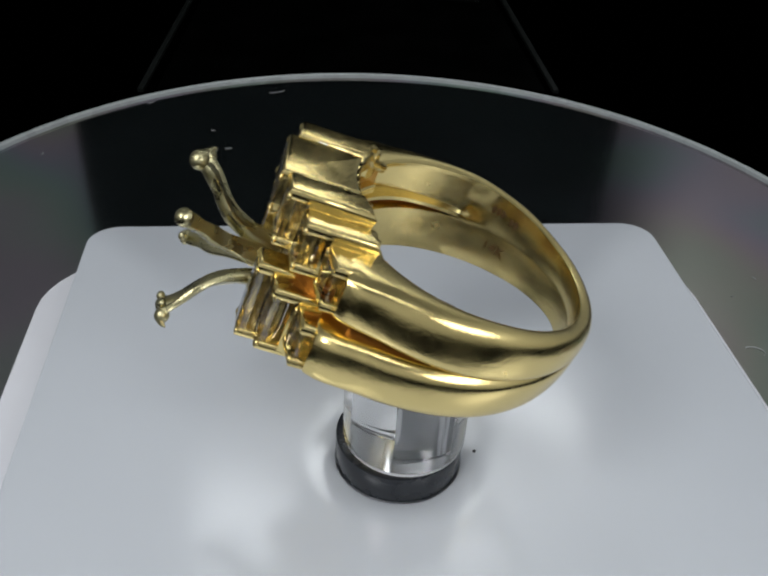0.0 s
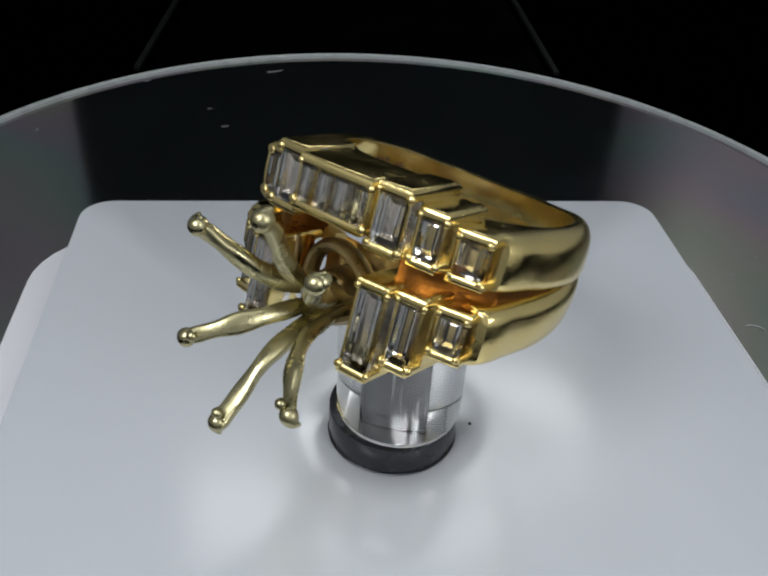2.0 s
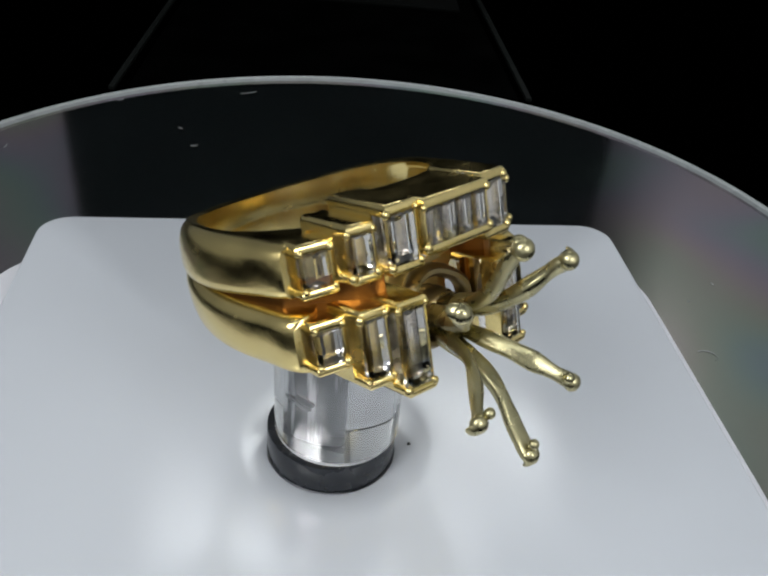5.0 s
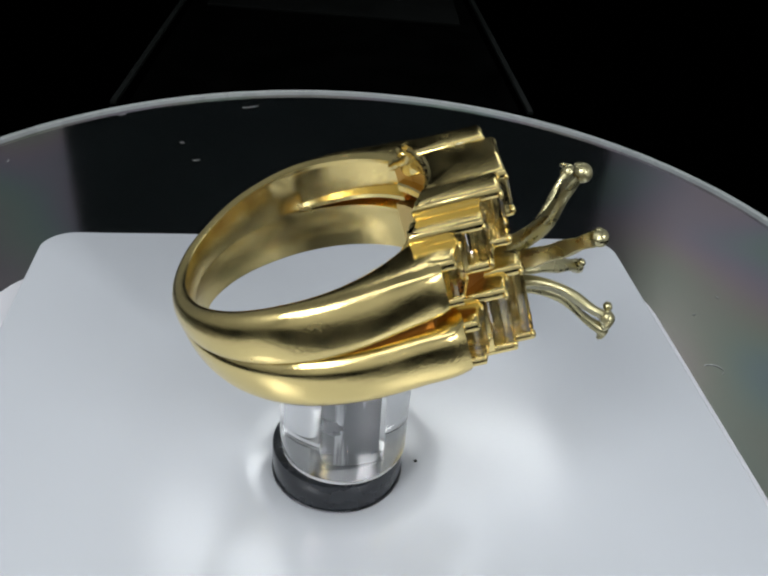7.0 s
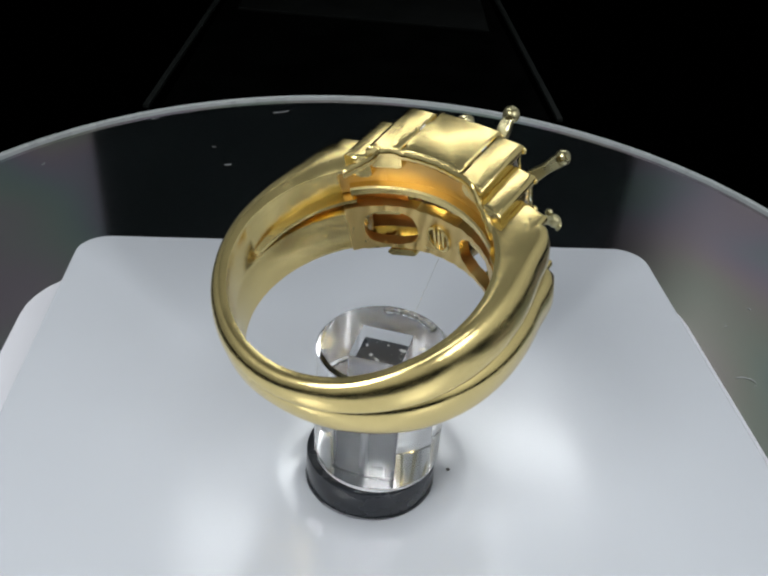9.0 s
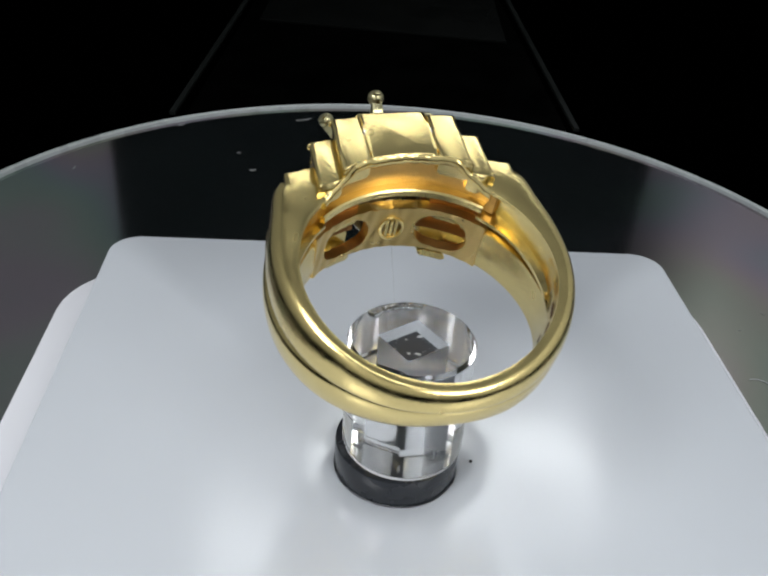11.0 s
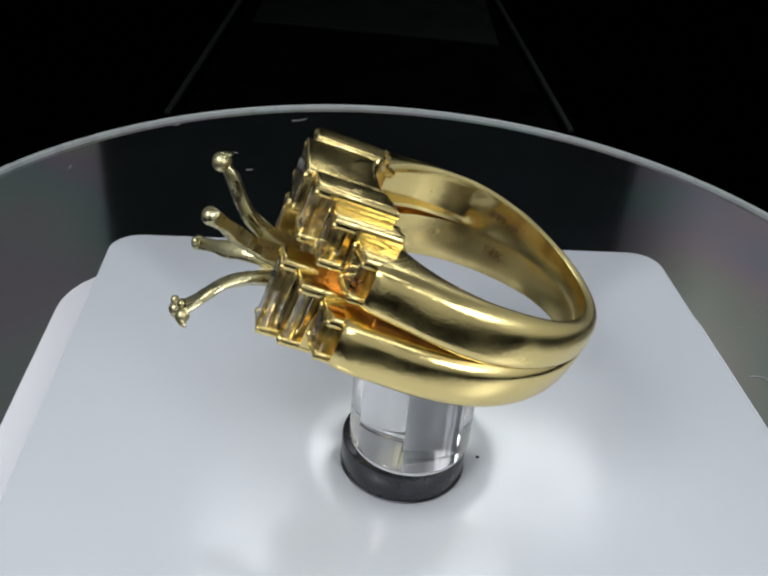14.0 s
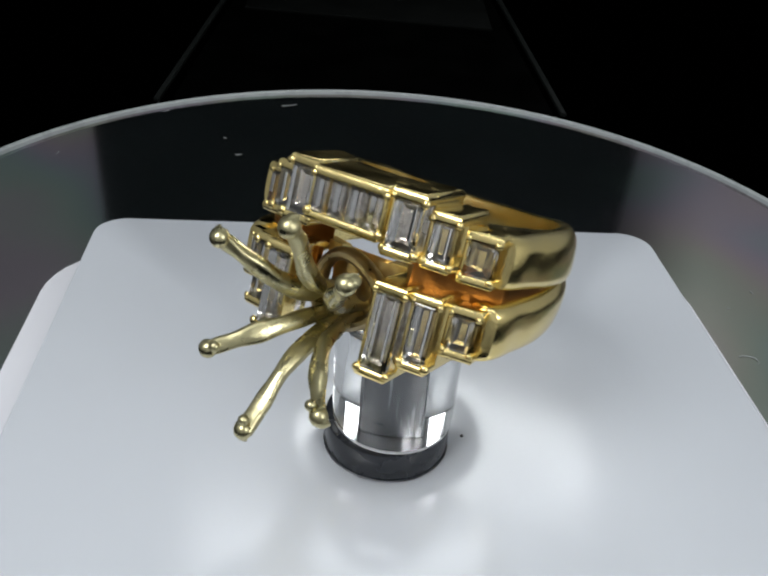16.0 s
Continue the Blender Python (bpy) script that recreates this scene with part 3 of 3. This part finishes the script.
def ring():
    thing = tagged(new("ring"), "yellow gold double-band ring with baguette stones and empty claw setting", "ring")
    ri = INNER
    band("upper_band", thing, ri, [(0, 10.9), (45, 10.3), (60, 9.35), (90, 8.5), (120, 8.08), (150, 7.82), (180, 7.72)],
         [(0, 17.0), (40, 17.0), (90, 16.95), (120, 16.6), (150, 16.1), (180, 15.9)],
         [(0, 14.2), (40, 14.15), (60, 14.05), (90, 13.85), (120, 14.0), (150, 14.2), (180, 14.3)], 40, "upper gold shank", 0.3, 9.35)
    band("lower_band", thing, [(a, r + 0.05) for a, r in ri], [(0, 11.2), (45, 10.6), (60, 9.5), (90, 8.55), (120, 8.05), (150, 7.78), (180, 7.68)],
         [(0, 13.6), (40, 13.6), (60, 13.75), (90, 14.0), (120, 14.4), (150, 14.75), (180, 14.9)],
         [(0, 10.4), (40, 10.4), (60, 10.5), (90, 10.85), (120, 11.4), (150, 12.1), (180, 12.6)], 40, "lower gold shank", 0.0, 9.75, -1)
    # upper row
    setting_block(thing, XC - 2.05, XC + 2.05, 13.45, 15.5, 18.25, 4)
    for s in (-1, 1):
        def span(a, b):
            return (XC + s * a, XC + s * b) if s > 0 else (XC - b, XC - a)
        setting_block(thing, *span(2.03, 3.8), 12.95, 14.95, 18.35, 1, radians(-4 * s))
        setting_block(thing, *span(3.74, 5.2), 11.85, 14.7, 17.65, 1, radians(-9 * s))
        setting_block(thing, *span(5.12, 6.9), 10.2, 14.2, 16.96, 1, radians(-14 * s))
        # lower row
        setting_block(thing, *span(2.35, 4.02), 13.2, 8.95, 13.9, 1, radians(-4 * s))
        setting_block(thing, *span(3.96, 5.45), 12.2, 9.65, 13.7, 1, radians(-9 * s))
        setting_block(thing, *span(5.38, 7.05), 10.6, 10.5, 13.3, 1, radians(-14 * s))
    # gallery inside the head: rails, a middle plate and the claw head's rivet
    for lo, hi, a0, a1, r0, r1, name in ((14.85, 15.45, -42, 42, 7.14, 8.2, "gallery_rail"), (15.2, 17.9, -26, 26, 7.75, 8.15, "channel_wall"),
                                         (14.9, 17.4, 25.5, 36, 7.72, 8.1, "channel_wall"), (14.9, 17.4, -36, -25.5, 7.72, 8.1, "channel_wall"),
                                         (14.7, 16.6, 35.5, 46, 7.7, 8.05, "channel_wall"), (14.7, 16.6, -46, -35.5, 7.7, 8.05, "channel_wall"),
                                         (10.7, 13.7, 14, 42, 8.7, 9.0, "channel_wall"), (10.7, 13.7, -42, -14, 8.7, 9.0, "channel_wall")):
        bm = bmesh.new()
        secs = []
        for i in range(25):
            a = radians(a0 + (a1 - a0) * i / 24)
            b = 0.1
            secs.append([polar(a, r0 + b, lo), polar(a, r1, lo), polar(a, r1, hi), polar(a, r0 + b, hi), polar(a, r0, hi - b), polar(a, r0, lo + b)])
        loft(bm, secs)
        # the lower channel walls carry the recess shade in their colour
        part(name, bm, (RECESS_GOLD if lo < 12 else CAST_GOLD) if name == "channel_wall" else GOLD, thing, "", RING)
    gallery(thing)
    # fillers joining the two shanks, set back from their faces; recess shade is in their colour
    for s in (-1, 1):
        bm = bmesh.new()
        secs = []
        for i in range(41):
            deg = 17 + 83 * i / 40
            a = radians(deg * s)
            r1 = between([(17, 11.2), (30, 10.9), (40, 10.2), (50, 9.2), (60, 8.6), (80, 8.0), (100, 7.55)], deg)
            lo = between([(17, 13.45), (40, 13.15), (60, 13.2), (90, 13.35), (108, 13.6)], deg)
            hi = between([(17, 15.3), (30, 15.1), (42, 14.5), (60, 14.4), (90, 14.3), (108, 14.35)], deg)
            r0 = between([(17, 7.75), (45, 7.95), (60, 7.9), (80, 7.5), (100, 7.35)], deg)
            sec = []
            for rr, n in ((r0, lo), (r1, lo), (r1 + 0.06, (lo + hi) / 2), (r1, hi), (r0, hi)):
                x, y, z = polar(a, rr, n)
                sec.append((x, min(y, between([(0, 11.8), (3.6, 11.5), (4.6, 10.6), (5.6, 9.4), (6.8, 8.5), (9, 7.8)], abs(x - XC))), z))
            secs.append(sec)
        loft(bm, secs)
        part("gap_fill", bm, RECESS_GOLD, thing, "filler between the shanks, coloured like gold reflected in a shaded recess", RING)
    # arched lip along the finger side of the upper row
    bm = bmesh.new()
    secs = []
    for i in range(49):
        deg = -44 + 88 * i / 48
        e = abs(deg)
        top = between([(0, 18.2), (15, 18.2), (18, 18.35), (25, 18.3), (30, 17.7), (38, 17.2), (44, 16.9)], e) + 0.03 * math.sin(i * 1.7)
        c, wide = 7.3 + 0.02 * math.sin(i * 2.3), 0.26
        secs.append([polar(radians(deg), c + wide * math.cos(b), top - 0.36 + 0.34 * math.sin(b)) for b in [2 * math.pi * j / 10 for j in range(10)]])
    loft(bm, secs)
    part("lip", bm, GOLD, thing, "", RING)
    # bearing hoop round the foot of the claws
    bm = bmesh.new()
    secs = []
    for i in range(36):
        a = 2 * math.pi * i / 36
        k = 1.85 + 0.14 * math.cos(3 * a)
        secs.append([(0.3 + (k + 0.36 * math.cos(b)) * math.cos(a), 11.1 + 0.55 * math.sin(b), 12.0 + (k + 0.36 * math.cos(b)) * math.sin(a)) for b in [2 * math.pi * j / 10 for j in range(10)]])
    loft(bm, secs, closed=True)
    part("hoop", bm, DARK_GOLD, thing, "dark gold hoop under the claws", RING)
    bm = bmesh.new()
    secs = []
    for i in range(28):
        a = 2 * math.pi * i / 28
        secs.append([(XC + (0.72 + 0.12 * math.cos(b)) * math.cos(a), 9.5 + 0.14 * math.sin(b), 12.2 + (0.9 + 0.12 * math.cos(b)) * math.sin(a)) for b in [2 * math.pi * j / 8 for j in range(8)]])
    loft(bm, secs, closed=True)
    part("collar", bm, GOLD, thing, "", RING)
    for k in (-0.3, 0.0, 0.3):
        bm = bmesh.new()
        box(bm, (XC + k - 0.1, 9.42, 11.55), (XC + k + 0.1, 9.7, 12.85), 0.07)
        part("rivet_ridge", bm, GOLD, thing, "", RING)
    # marks stamped inside the shanks
    letters = bpy.data.curves.new("letters", "FONT")
    letters.body, letters.size, letters.extrude, letters.align_x, letters.align_y = "14K", 0.95, 0.02, "CENTER", "CENTER"
    source = bpy.data.objects.new("letters", letters)
    scene.collection.objects.link(source)
    mesh = bpy.data.meshes.new_from_object(source.evaluated_get(bpy.context.evaluated_depsgraph_get()))
    bpy.data.objects.remove(source)
    bm = bmesh.new()
    bm.from_mesh(mesh)
    bmesh.ops.subdivide_edges(bm, edges=bm.edges[:], cuts=1)
    curl(bm)
    part("hallmark", bm, INK, thing, "stamped letters 14K", inner_mark(radians(-119), 13.15))
    for deg, n in ((-113, 15.6), (-124, 15.4)):
        bm = bmesh.new()
        for i in range(3 if deg > -120 else 2):
            box(bm, (-0.42 + 0.32 * i, -0.24, -0.02), (-0.24 + 0.32 * i, 0.24, 0.02), 0.01)
            box(bm, (-0.42 + 0.32 * i, -0.06, -0.02), (-0.14 + 0.32 * i, 0.06, 0.018), 0.01)
        curl(bm)
        part("maker_mark", bm, INK, thing, "worn stamped bars", inner_mark(radians(deg), n))
    # empty claw setting
    setting = part("claw_setting", cup(), DARK_GOLD, thing, "white gold six-claw head without its stone", RING)
    for tip, r, hook in (((0.15, 17.45, 16.0), 0.54, False), ((-3.55, 17.2, 14.3), 0.5, False), ((-3.15, 17.15, 8.9), 0.46, True),
                         ((-0.25, 17.3, 5.9), 0.46, True), ((3.33, 17.0, 8.1), 0.46, True), ((3.32, 17.25, 14.45), 0.5, False)):
        prong(setting, tip, r, hook)
    return thing


def cup():
    bm = bmesh.new()
    secs = []
    for r, h in ((0.75, 9.6), (0.9, 10.3), (1.05, 11.0), (1.0, 11.7), (0.65, 12.15), (0.2, 12.3)):
        secs.append([(0.3 + r * math.cos(a), h, 11.9 + r * math.sin(a)) for a in [2 * math.pi * j / 20 for j in range(20)]])
    loft(bm, secs)
    return bm


LINTS = [(30.9, 17.4, 1.6, 0.3, 2.2), (26.3, 25.8, 0.5, 1.0, 0.5), (30.6, 26.0, 0.4, 0.2, 0.4), (-19.3, 66.5, 2.2, 0.25, 0.3), (30.0, 3.8, 0.9, 0.9, 1.6),
         (-21.9, 49.5, 0.8, 0.1, 0.3), (-41.9, 45.0, 0.7, 0.8, 0.8), (-34.0, 60.7, 0.9, 0.4, 0.4), (-24.0, 54.0, 0.5, 2.0, 1.0), (33.9, 29.2, 0.4, 1.4, 0.6)]
table_and_walls()
glass_disc()
plates()
for x, y, size, turn, bend in LINTS:
    lint(x, y, size, turn, bend)
black_box()
turning = post() + [ring()]


def motions():
    for thing in turning:
        walk(thing, [(t, pose(0, 0, 0, 0, 0, a)) for t, a in TURN])


motions()
